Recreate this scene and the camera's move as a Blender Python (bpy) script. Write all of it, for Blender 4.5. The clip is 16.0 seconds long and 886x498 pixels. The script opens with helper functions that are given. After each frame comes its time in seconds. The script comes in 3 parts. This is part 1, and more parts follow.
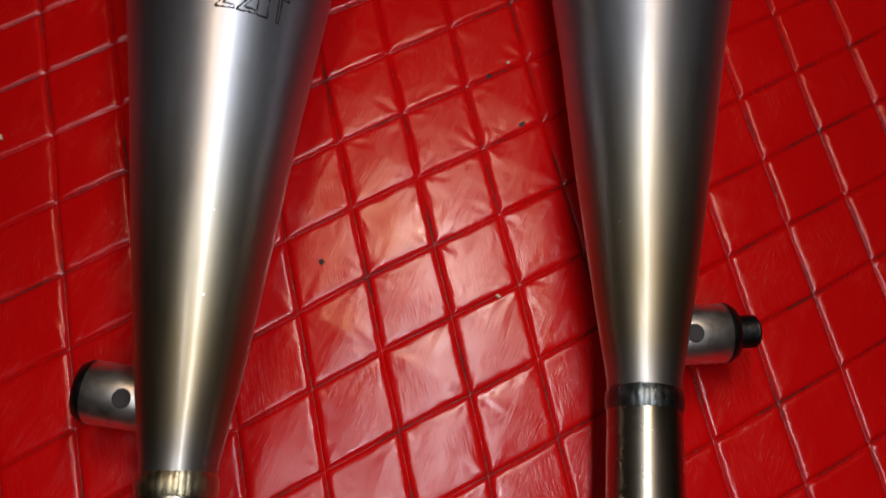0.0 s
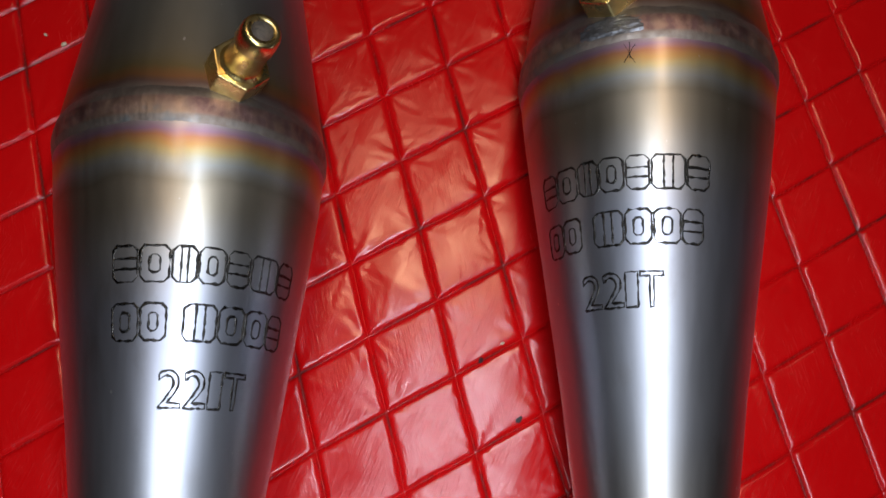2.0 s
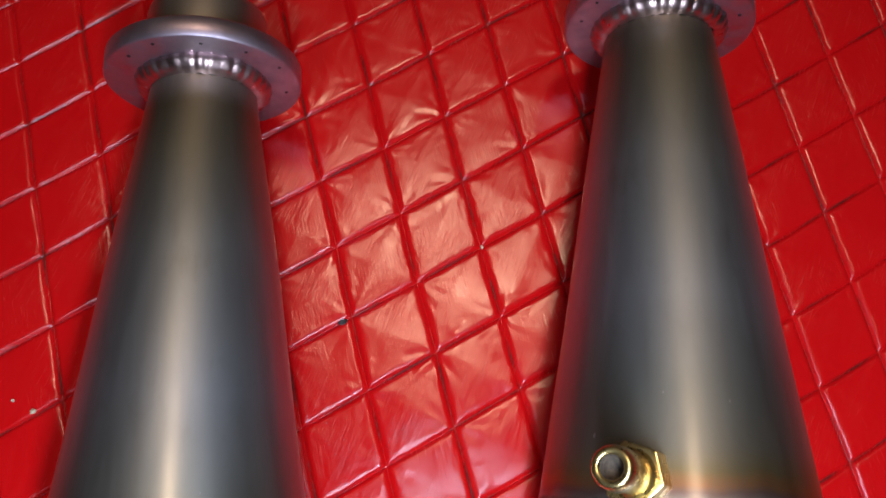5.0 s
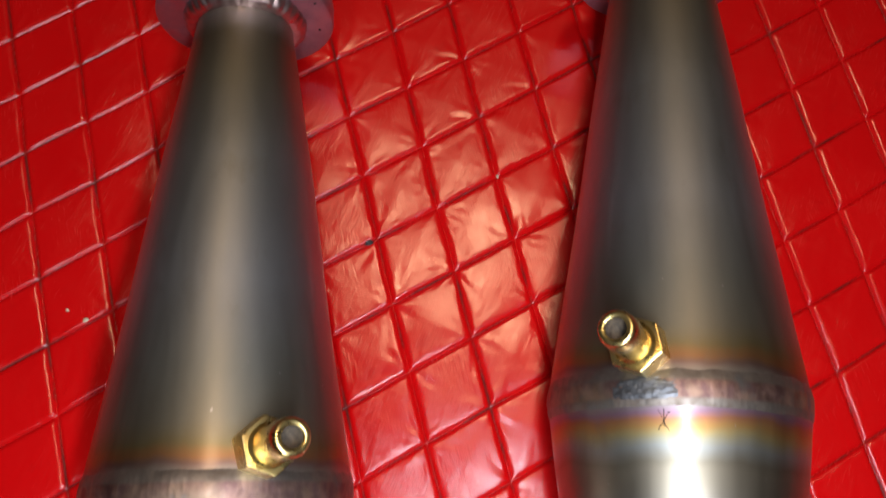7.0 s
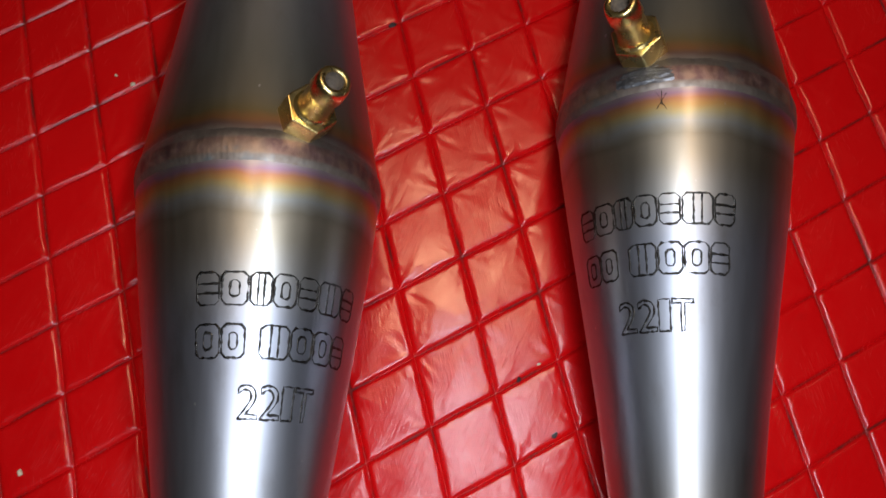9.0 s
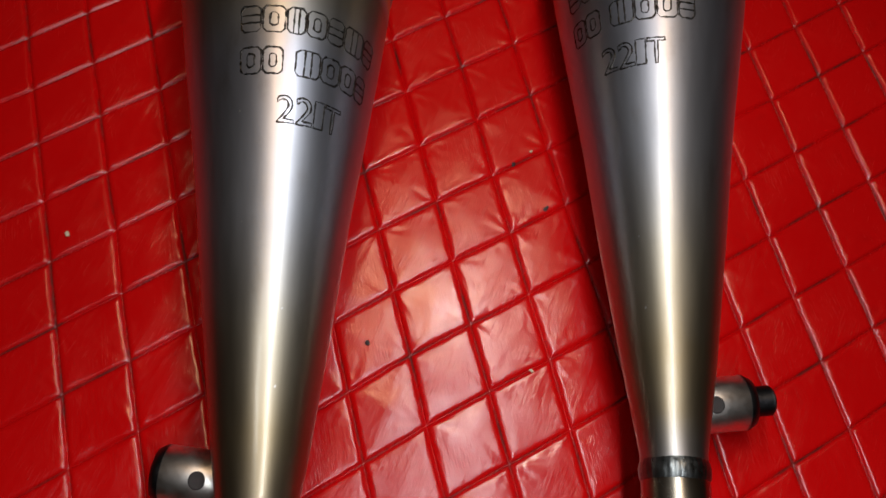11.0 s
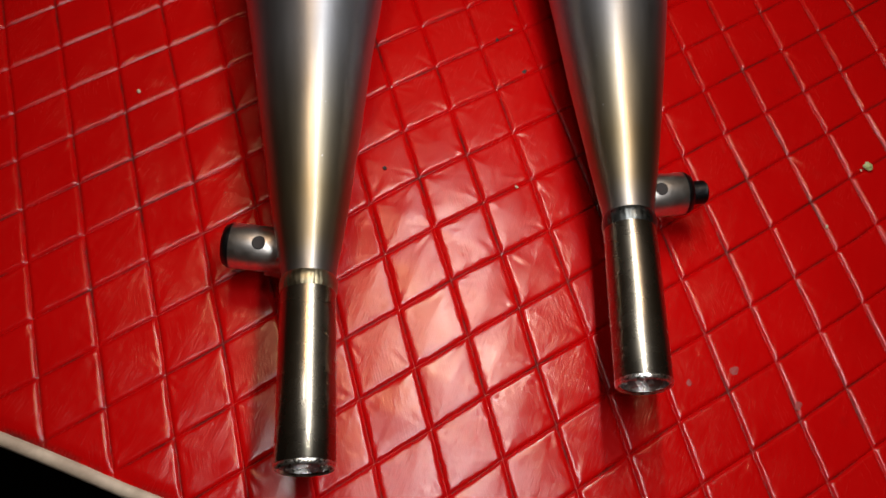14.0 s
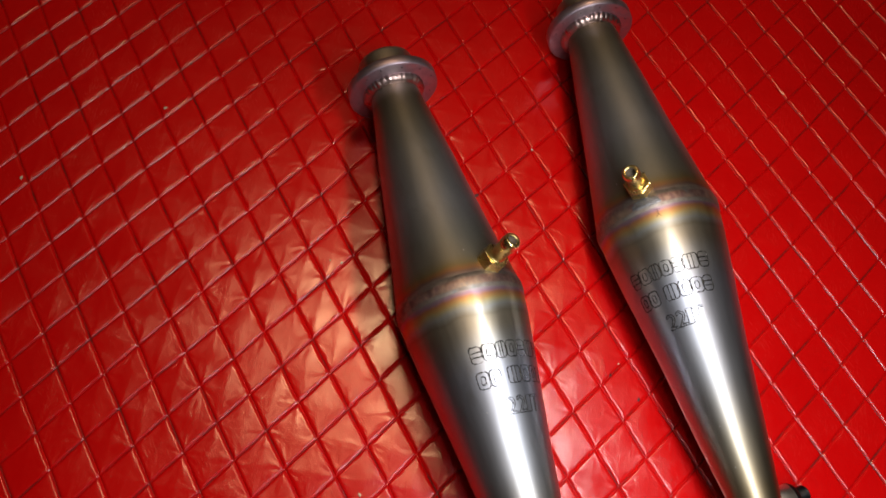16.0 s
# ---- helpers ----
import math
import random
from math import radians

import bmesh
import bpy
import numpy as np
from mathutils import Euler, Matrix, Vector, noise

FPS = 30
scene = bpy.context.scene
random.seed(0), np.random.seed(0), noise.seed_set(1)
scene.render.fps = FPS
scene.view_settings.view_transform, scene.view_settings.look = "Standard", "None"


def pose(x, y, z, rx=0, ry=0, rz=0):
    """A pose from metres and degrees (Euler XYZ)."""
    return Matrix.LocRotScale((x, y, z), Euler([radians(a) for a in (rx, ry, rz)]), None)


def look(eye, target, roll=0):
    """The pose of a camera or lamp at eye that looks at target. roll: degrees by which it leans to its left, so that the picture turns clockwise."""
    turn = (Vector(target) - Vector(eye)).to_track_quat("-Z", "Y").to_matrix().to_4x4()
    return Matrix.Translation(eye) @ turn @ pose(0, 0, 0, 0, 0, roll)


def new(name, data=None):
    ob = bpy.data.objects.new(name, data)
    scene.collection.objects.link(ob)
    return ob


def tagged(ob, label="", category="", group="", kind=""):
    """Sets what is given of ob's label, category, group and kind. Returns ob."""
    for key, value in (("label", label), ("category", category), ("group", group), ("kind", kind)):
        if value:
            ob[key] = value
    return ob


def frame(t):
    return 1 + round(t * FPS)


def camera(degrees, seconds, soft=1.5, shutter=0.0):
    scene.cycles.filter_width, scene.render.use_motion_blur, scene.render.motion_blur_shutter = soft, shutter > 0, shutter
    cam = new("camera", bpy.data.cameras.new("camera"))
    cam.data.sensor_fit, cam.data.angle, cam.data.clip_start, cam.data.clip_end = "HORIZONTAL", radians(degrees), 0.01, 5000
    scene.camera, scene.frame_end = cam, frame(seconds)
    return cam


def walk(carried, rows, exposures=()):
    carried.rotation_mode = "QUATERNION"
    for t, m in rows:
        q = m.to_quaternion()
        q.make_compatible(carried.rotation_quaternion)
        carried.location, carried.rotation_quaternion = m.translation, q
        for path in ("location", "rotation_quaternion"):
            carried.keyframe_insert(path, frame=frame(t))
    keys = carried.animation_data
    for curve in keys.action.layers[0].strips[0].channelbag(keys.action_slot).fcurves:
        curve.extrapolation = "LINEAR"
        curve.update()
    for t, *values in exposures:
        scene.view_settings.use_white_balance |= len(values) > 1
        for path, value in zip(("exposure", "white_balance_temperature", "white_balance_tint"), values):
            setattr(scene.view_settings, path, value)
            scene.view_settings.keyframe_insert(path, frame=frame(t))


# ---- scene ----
cam = camera(55.0, 16.0, soft=1.6, shutter=0.15)
PATH = [
    (0, (-0.00003, 0.04360, 0.15590), (0.03097, 0.37399, -0.78743), 8.240),
    (0.5, (-0.00518, 0.06649, 0.15989), (0.02435, 0.37745, -0.79008), 7.842),
    (1, (-0.00631, 0.08533, 0.16033), (0.02356, 0.38065, -0.79460), 7.901),
    (1.5, (-0.00144, 0.09959, 0.16077), (0.02321, 0.39238, -0.79509), 6.587),
    (2, (0.00224, 0.11192, 0.15878), (0.02230, 0.39316, -0.80065), 5.288),
    (2.5, (0.00253, 0.12333, 0.16025), (0.02284, 0.40153, -0.80006), 4.837),
    (3, (0.00159, 0.13348, 0.15967), (0.02017, 0.40678, -0.80208), 4.290),
    (3.5, (0.00153, 0.14244, 0.15997), (0.01840, 0.41194, -0.80288), 3.895),
    (4, (0.00138, 0.15533, 0.15779), (0.01948, 0.42287, -0.80558), 4.157),
    (4.5, (0.00105, 0.16934, 0.16067), (0.01859, 0.43846, -0.80228), 4.249),
    (5.7, (-0.00030, 0.20100, 0.16500), (0.01400, 0.47500, -0.79600), 3.600),
    (6.8, (-0.00167, 0.18104, 0.16962), (0.00973, 0.46178, -0.79009), 3.129),
    (7, (-0.00207, 0.16527, 0.17224), (0.00677, 0.45176, -0.78581), 2.732),
    (7.5, (-0.00136, 0.14001, 0.17260), (0.00730, 0.43254, -0.78362), 2.963),
    (8, (-0.00231, 0.13021, 0.17109), (0.00590, 0.42571, -0.78422), 3.104),
    (8.5, (-0.00443, 0.12264, 0.16801), (0.00561, 0.42273, -0.78585), 3.555),
    (9, (-0.00501, 0.10885, 0.17128), (0.00607, 0.41590, -0.78035), 3.788),
    (9.5, (-0.00281, 0.09095, 0.17653), (0.00945, 0.40655, -0.77228), 3.939),
    (9.7, (-0.00311, 0.08312, 0.17809), (0.00949, 0.40160, -0.76975), 4.033),
    (11.8, (-0.01174, 0.02524, 0.16623), (0.03936, 0.41474, -0.75338), 8.814),
    (12, (-0.00818, 0.01818, 0.16539), (0.04466, 0.40677, -0.75450), 9.084),
    (12.5, (-0.01337, 0.00129, 0.16610), (0.04422, 0.39362, -0.75193), 9.700),
    (13, (-0.01708, -0.00684, 0.16800), (0.04129, 0.39271, -0.74685), 9.756),
    (13.5, (-0.01465, -0.01382, 0.17348), (0.04266, 0.39969, -0.73521), 9.100),
    (14, (-0.01609, -0.01916, 0.19019), (0.04491, 0.41060, -0.71069), 8.076),
    (14.5, (-0.02097, -0.02211, 0.21599), (0.05219, 0.41881, -0.67857), 6.880),
    (15, (-0.03985, -0.00647, 0.25258), (0.05004, 0.42495, -0.64508), 5.795),
    (15.5, (-0.06396, 0.02855, 0.28070), (0.06190, 0.43867, -0.62260), 6.455),
    (16, (-0.08421, 0.07199, 0.29422), (0.06949, 0.46139, -0.61393), 8.740),
]
EXPOSURES = [(0, -0.5, 6400, 10), (1, -0.4, 6250, 10), (2.5, 0.05, 5600, 10), (3.5, 0.28, 5200, 10), (4.5, 0.6, 5150, 10), (5.7, 0.65, 5600, 10), (7, 0.58, 6000, 10), (7.5, 0.38, 6000, 10),
             (8.5, 0.12, 6000, 10), (9.5, -0.08, 5900, 10), (12, -0.5, 6750, 10), (12.5, -0.55, 6750, 10), (13, -0.48, 6750, 10), (13.5, -0.38, 6750, 10), (14, -0.12, 6750, 10), (15, -0.1, 6850, 10), (16, 0.38, 6650, 10)]
walk(cam, [(t, look(eye, target, roll)) for t, eye, target, roll in PATH], EXPOSURES)

# ---- light: the small bright lamp that goes along with the lens, as one short strip over the pipes ----
world = bpy.data.worlds.new("dark_room")
world.use_nodes = True
world.node_tree.nodes["Background"].inputs[0].default_value = (0.9, 0.95, 1.0, 1)
world.node_tree.nodes["Background"].inputs[1].default_value = 0.02
scene.world = world


def strip_lamp(eye, target, width, length, watts, colour, turn=0):
    data = bpy.data.lights.new("lamp", "AREA")
    data.shape, data.size, data.size_y = "RECTANGLE", width, length
    data.energy, data.color = watts, colour
    lamp = new("lamp", data)
    lamp.matrix_world = look(eye, target, turn)
    return lamp


strip_lamp((0.014, 0.078, 0.185), (0.014, 0.0781, 0.0), 0.007, 0.21, 0.38, (0.96, 0.98, 1.0), -2)
# the same lamp where the lens draws back and away at the end of its way
strip_lamp((-0.050, 0.060, 0.310), (-0.05, 0.15, 0.0), 0.02, 0.06, 0.11, (0.96, 0.98, 1.0))
# a warm ceiling light ahead, which the vinyl and the steel mirror
strip_lamp((0.05, 0.74, 1.95), (0.0, 0.10, 0.0), 0.27, 0.40, 9.0, (1.0, 0.64, 0.34))


# ---- materials ----
def material(name):
    mat = bpy.data.materials.new(name)
    mat.use_nodes = True
    nt = mat.node_tree
    return mat, nt, nt.nodes["Principled BSDF"]


def node(nt, kind, **values):
    n = nt.nodes.new(kind)
    for key, value in values.items():
        n.inputs[key.replace("_", " ")].default_value = value
    return n


def coords(nt, scale=(1, 1, 1), rot=(0, 0, 0)):
    """Object coordinates, turned first and then scaled."""
    tc, mp, tn = nt.nodes.new("ShaderNodeTexCoord"), nt.nodes.new("ShaderNodeMapping"), nt.nodes.new("ShaderNodeMapping")
    mp.inputs["Scale"].default_value = scale
    tn.inputs["Rotation"].default_value = rot
    nt.links.new(tc.outputs["Object"], tn.inputs["Vector"])
    nt.links.new(tn.outputs["Vector"], mp.inputs["Vector"])
    return mp.outputs["Vector"]


def noise_of(nt, vector, scale, detail=4.0, rough=0.55):
    n = node(nt, "ShaderNodeTexNoise", Scale=scale, Detail=detail, Roughness=rough)
    nt.links.new(vector, n.inputs["Vector"])
    return n.outputs["Fac"]


def remap(nt, value, a, b, c, d):
    n = nt.nodes.new("ShaderNodeMapRange")
    for k, v in zip(("From Min", "From Max", "To Min", "To Max"), (a, b, c, d)):
        n.inputs[k].default_value = v
    nt.links.new(value, n.inputs["Value"])
    return n.outputs["Result"]


def math_node(nt, op, a, b):
    n = nt.nodes.new("ShaderNodeMath")
    n.operation = op
    for k, v in enumerate((a, b)):
        if isinstance(v, (int, float)):
            n.inputs[k].default_value = v
        else:
            nt.links.new(v, n.inputs[k])
    return n.outputs[0]


def ramp(nt, fac, stops):
    n = nt.nodes.new("ShaderNodeValToRGB")
    el = n.color_ramp.elements
    while len(el) < len(stops):
        el.new(0.5)
    for e, (p, c) in zip(el, stops):
        e.position, e.color = p, (*c, 1)
    nt.links.new(fac, n.inputs["Fac"])
    return n.outputs["Color"]


def mix(nt, fac, a, b, blend="MIX"):
    n = nt.nodes.new("ShaderNodeMix")
    n.data_type, n.blend_type = "RGBA", blend
    for k, v in ((0, fac), (6, a), (7, b)):
        if isinstance(v, (int, float)):
            n.inputs[k].default_value = v
        elif isinstance(v, tuple):
            n.inputs[k].default_value = (*v, 1)
        else:
            nt.links.new(v, n.inputs[k])
    return n.outputs[2]


def bump(nt, bsdf, height, strength, distance, before=None):
    n = node(nt, "ShaderNodeBump", Strength=strength, Distance=distance)
    nt.links.new(height, n.inputs["Height"])
    if before:
        nt.links.new(before, n.inputs["Normal"])
    nt.links.new(n.outputs["Normal"], bsdf.inputs["Normal"])
    return n.outputs["Normal"]


def red_vinyl():
    mat, nt, b = material("red_vinyl")
    v = coords(nt)
    big = noise_of(nt, v, 14.0, 3.0)
    mid = noise_of(nt, v, 160.0, 4.0)
    streak = noise_of(nt, coords(nt, (3600, 260, 600), (0, 0, radians(22))), 1.0, 2.0, 0.6)
    across = noise_of(nt, coords(nt, (3000, 280, 600), (0, 0, radians(-14))), 1.0, 2.0, 0.6)
    region = noise_of(nt, coords(nt), 90.0, 1.0)
    streak = mix(nt, remap(nt, region, 0.50, 0.58, 0, 1), streak, across)
    patch = noise_of(nt, v, 55.0, 3.0)
    grain = noise_of(nt, v, 3000.0, 2.0)
    col = mix(nt, remap(nt, big, 0.3, 0.7, 0, 1), (0.43, 0.0012, 0.0018), (0.52, 0.0020, 0.0026))
    col = mix(nt, remap(nt, mid, 0.62, 0.80, 0, 0.35), col, (0.30, 0.002, 0.003))
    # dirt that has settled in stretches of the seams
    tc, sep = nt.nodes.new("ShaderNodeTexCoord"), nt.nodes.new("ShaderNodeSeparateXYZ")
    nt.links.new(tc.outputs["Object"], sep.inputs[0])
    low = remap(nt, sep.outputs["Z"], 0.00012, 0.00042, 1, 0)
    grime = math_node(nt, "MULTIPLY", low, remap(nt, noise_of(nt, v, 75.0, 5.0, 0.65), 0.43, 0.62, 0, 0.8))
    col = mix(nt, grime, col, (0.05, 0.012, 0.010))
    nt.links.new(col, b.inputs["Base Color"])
    rough = math_node(nt, "ADD", remap(nt, patch, 0.3, 0.7, 0.17, 0.25), remap(nt, streak, 0.3, 0.7, -0.05, 0.07))
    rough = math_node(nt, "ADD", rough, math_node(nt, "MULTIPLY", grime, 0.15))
    nt.links.new(rough, b.inputs["Roughness"])
    b.inputs["Specular IOR Level"].default_value = 0.40
    rub = math_node(nt, "MULTIPLY", streak, remap(nt, patch, 0.35, 0.6, 0.15, 1.0))
    first = bump(nt, b, rub, 0.9, 0.00006)
    bump(nt, b, grain, 0.08, 0.00008, first)
    return mat


def pipe_metal():
    """Turned stainless steel; heat tints lie along the axis, counted from the belly weld."""
    mat, nt, b = material("heat_tinted_steel")
    tc = nt.nodes.new("ShaderNodeTexCoord")
    sep = nt.nodes.new("ShaderNodeSeparateXYZ")
    nt.links.new(tc.outputs["Object"], sep.inputs[0])
    wob = noise_of(nt, coords(nt), 90.0, 3.0)
    along = math_node(nt, "ADD", sep.outputs["Y"], math_node(nt, "MULTIPLY", math_node(nt, "SUBTRACT", wob, 0.5), 0.004))
    fac = remap(nt, along, -0.160, 0.110, 0, 1)

    def at(mm):
        return (mm / 1000 + 0.160) / 0.270

    stops = [(-118, (0.42, 0.42, 0.46)), (-108, (0.36, 0.29, 0.19)), (-97, (0.35, 0.28, 0.17)), (-80, (0.45, 0.41, 0.33)), (-60, (0.54, 0.56, 0.61)),
             (-30, (0.54, 0.57, 0.67)), (-21, (0.54, 0.53, 0.51)), (-15, (0.46, 0.41, 0.32)), (-12.2, (0.43, 0.38, 0.29)), (-11.4, (0.36, 0.31, 0.23)), (-8.8, (0.52, 0.55, 0.53)),
             (-7.2, (0.66, 0.55, 0.27)), (-5.4, (0.72, 0.34, 0.08)), (-4.4, (0.52, 0.22, 0.22)), (-3.8, (0.46, 0.30, 0.44)), (-2.6, (0.50, 0.46, 0.44)),
             (2.4, (0.46, 0.40, 0.36)), (3.4, (0.33, 0.21, 0.18)), (4.8, (0.50, 0.25, 0.09)), (6.6, (0.36, 0.29, 0.15)),
             (10, (0.37, 0.35, 0.28)), (18, (0.38, 0.39, 0.36)), (34, (0.50, 0.53, 0.57)), (56, (0.48, 0.50, 0.50)),
             (74, (0.38, 0.36, 0.28)), (83.0, (0.29, 0.25, 0.16)), (85.0, (0.42, 0.36, 0.28)), (88.0, (0.58, 0.53, 0.47))]
    tint = ramp(nt, fac, [(at(p), c) for p, c in stops])
    blotch = noise_of(nt, coords(nt, (1, 0.35, 1)), 60.0, 5.0)
    tint = mix(nt, remap(nt, blotch, 0.35, 0.75, 0, 0.35), tint, (0.33, 0.32, 0.30), "MULTIPLY")
    pits = noise_of(nt, coords(nt, (900, 500, 900)), 1.0, 1.0)
    tint = mix(nt, remap(nt, pits, 0.80, 0.84, 0, 0.7), tint, (0.85, 0.85, 0.85))
    soil = noise_of(nt, coords(nt, (140, 60, 140)), 1.0, 6.0, 0.65)
    tint = mix(nt, remap(nt, soil, 0.55, 0.75, 0, 0.45), tint, (0.30, 0.27, 0.22))
    tint = mix(nt, 1.0, tint, (0.66, 0.66, 0.66), "MULTIPLY")
    nt.links.new(tint, b.inputs["Base Color"])
    b.inputs["Metallic"].default_value = 1.0
    # a thin clear oxide film over the grain gives the narrow core of each streak
    b.inputs["Coat Weight"].default_value = 0.40
    b.inputs["Coat IOR"].default_value = 1.8
    b.inputs["Coat Roughness"].default_value = 0.22
    turned = noise_of(nt, coords(nt, (30, 2600, 30)), 1.0, 4.0, 0.7)
    drawn = noise_of(nt, coords(nt, (420, 9, 420)), 1.0, 3.0, 0.6)
    rough = math_node(nt, "ADD", remap(nt, drawn, 0.25, 0.75, 0.38, 0.44), remap(nt, blotch, 0.3, 0.7, -0.03, 0.05))
    rough = math_node(nt, "ADD", rough, remap(nt, sep.outputs["Y"], -0.016, -0.006, 0.0, 0.08))
    nt.links.new(rough, b.inputs["Roughness"])
    first = bump(nt, b, turned, 0.06, 0.0001)
    bump(nt, b, drawn, 0.025, 0.0004, first)
    return mat


def plain_metal(name, colour, rough, spread=0.08, scale=400.0, relief=0.1):
    mat, nt, b = material(name)
    n = noise_of(nt, coords(nt), scale, 4.0)
    dark = tuple(0.6 * c for c in colour)
    nt.links.new(mix(nt, remap(nt, n, 0.4, 0.75, 0, 0.7), colour, dark), b.inputs["Base Color"])
    b.inputs["Metallic"].default_value = 1.0
    nt.links.new(remap(nt, n, 0.3, 0.7, rough - spread, rough + spread), b.inputs["Roughness"])
    bump(nt, b, n, relief, 0.0003)
    return mat


def plain_matt(name, colour, rough, other, scale, relief=0.2, depth=0.0003):
    mat, nt, b = material(name)
    n = noise_of(nt, coords(nt), scale, 5.0)
    nt.links.new(mix(nt, remap(nt, n, 0.35, 0.7, 0, 1), colour, other), b.inputs["Base Color"])
    nt.links.new(remap(nt, n, 0.3, 0.7, rough - 0.06, rough + 0.06), b.inputs["Roughness"])
    bump(nt, b, n, relief, depth)
    return mat


def weld_metal():
    mat, nt, b = material("weld_bead_steel")
    tc, sep = nt.nodes.new("ShaderNodeTexCoord"), nt.nodes.new("ShaderNodeSeparateXYZ")
    nt.links.new(tc.outputs["Object"], sep.inputs[0])
    n = noise_of(nt, coords(nt), 420.0, 4.0)
    m = noise_of(nt, coords(nt), 80.0, 3.0)
    scales = noise_of(nt, coords(nt, (520, 420, 520)), 1.0, 3.0)
    core = mix(nt, remap(nt, scales, 0.42, 0.60, 0, 1), (0.17, 0.10, 0.095), (0.27, 0.17, 0.14))
    core = mix(nt, remap(nt, m, 0.48, 0.66, 0, 0.8), core, (0.33, 0.25, 0.17))
    pale = mix(nt, remap(nt, n, 0.35, 0.65, 0, 1), (0.26, 0.23, 0.205), (0.19, 0.155, 0.13))
    near = remap(nt, math_node(nt, "ABSOLUTE", math_node(nt, "ADD", sep.outputs["Y"], math_node(nt, "MULTIPLY", m, 0.0008)), 0), 0.0011, 0.0016, 1, 0)
    burnt = noise_of(nt, coords(nt, (1, 1, 1)), 150.0, 3.0)
    body = mix(nt, near, pale, core)
    body = mix(nt, remap(nt, burnt, 0.60, 0.70, 0, 0.7), body, (0.15, 0.17, 0.18))
    nt.links.new(body, b.inputs["Base Color"])
    b.inputs["Metallic"].default_value = 1.0
    nt.links.new(remap(nt, n, 0.3, 0.7, 0.46, 0.62), b.inputs["Roughness"])
    bump(nt, b, scales, 0.35, 0.0003)
    return mat


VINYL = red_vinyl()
STEEL = pipe_metal()
WELD = weld_metal()
NECK = plain_metal("browned_weld", (0.42, 0.36, 0.24), 0.36, 0.08, 700.0, 0.4)
NECK_DARK = plain_metal("greyed_weld", (0.15, 0.16, 0.16), 0.34, 0.08, 900.0, 0.4)
BURNT = plain_metal("burnt_steel", (0.17, 0.175, 0.19), 0.50, 0.10, 900.0, 0.6)
BRASS = plain_metal("brass", (0.80, 0.62, 0.25), 0.30, 0.08, 500.0, 0.08)
BUSH = plain_metal("machined_steel", (0.74, 0.70, 0.67), 0.36, 0.06, 500.0, 0.06)
BLACK_STEEL = plain_metal("blackened_steel", (0.05, 0.05, 0.055), 0.42, 0.08, 700.0, 0.2)
FLANGE = plain_metal("heat_greyed_steel", (0.44, 0.36, 0.42), 0.48, 0.08, 260.0, 0.15)
FLANGE_WELD = plain_metal("dull_pink_weld", (0.50, 0.36, 0.34), 0.34, 0.10, 420.0, 0.4)
SILVER = plain_metal("fresh_cut_steel", (0.80, 0.79, 0.77), 0.30, 0.12, 1400.0, 0.5)
TUBE = plain_metal("browned_bright_steel", (0.35, 0.31, 0.25), 0.26, 0.05, 120.0, 0.03)
ENGRAVED = plain_metal("engraved_dark_steel", (0.035, 0.033, 0.030), 0.34, 0.10, 1800.0, 0.6)
CREAM = plain_matt("cream_edging", (0.62, 0.52, 0.42), 0.55, (0.42, 0.33, 0.26), 240.0)
DARK = plain_matt("dark_boards", (0.012, 0.011, 0.011), 0.8, (0.02, 0.018, 0.017), 20.0)
WALL = plain_matt("dim_paint", (0.10, 0.10, 0.10), 0.8, (0.08, 0.08, 0.085), 3.0)
FLECK = plain_matt("pale_fleck", (0.60, 0.50, 0.36), 0.7, (0.45, 0.36, 0.22), 900.0)
GREENFLECK = plain_matt("green_fleck", (0.35, 0.45, 0.14), 0.7, (0.5, 0.5, 0.3), 900.0)
GREY = plain_matt("grey_grime", (0.10, 0.085, 0.08), 0.7, (0.17, 0.06, 0.055), 700.0)
DUST = plain_matt("grey_dust", (0.30, 0.07, 0.07), 0.7, (0.38, 0.03, 0.03), 1400.0)
RESIDUE_AND_SHADE = plain_matt("grey_brown_residue_and_shade", (0.12, 0.09, 0.06), 0.8, (0.05, 0.038, 0.03), 1500.0)
SPECK_AND_SHADE = plain_matt("dark_speck_and_hole_shade", (0.012, 0.010, 0.010), 0.7, (0.03, 0.02, 0.02), 900.0)


# ---- mesh helpers ----
def mesh_of(name, verts, faces, mat, smooth=True):
    me = bpy.data.meshes.new(name)
    me.from_pydata([tuple(v) for v in verts], [], faces)
    me.polygons.foreach_set("use_smooth", [smooth] * len(me.polygons))
    me.materials.append(mat)
    me.update()
    return me


def part(name, me, parent, label=""):
    ob = new(name, me)
    ob.parent = parent
    if label:
        tagged(ob, label)
    return ob


def lathe(profile, segments=128, wave=None, closed=False):
    """Turn (along, radius) pairs about the y axis. wave(along, angle) adds to the radius."""
    verts, faces = [], []
    for y, r in profile:
        for k in range(segments):
            a = 2 * math.pi * k / segments
            rr = r + (wave(y, a) if wave else 0)
            verts.append((rr * math.sin(a), y, rr * math.cos(a)))
    rows = len(profile)
    for i in range(rows - (0 if closed else 1)):
        for k in range(segments):
            n = (k + 1) % segments
            a, b = i * segments, ((i + 1) % rows) * segments
            faces.append((a + k, b + k, b + n, a + n))
    return verts, faces


def moved(verts, m):
    return [m @ Vector(v) for v in verts]


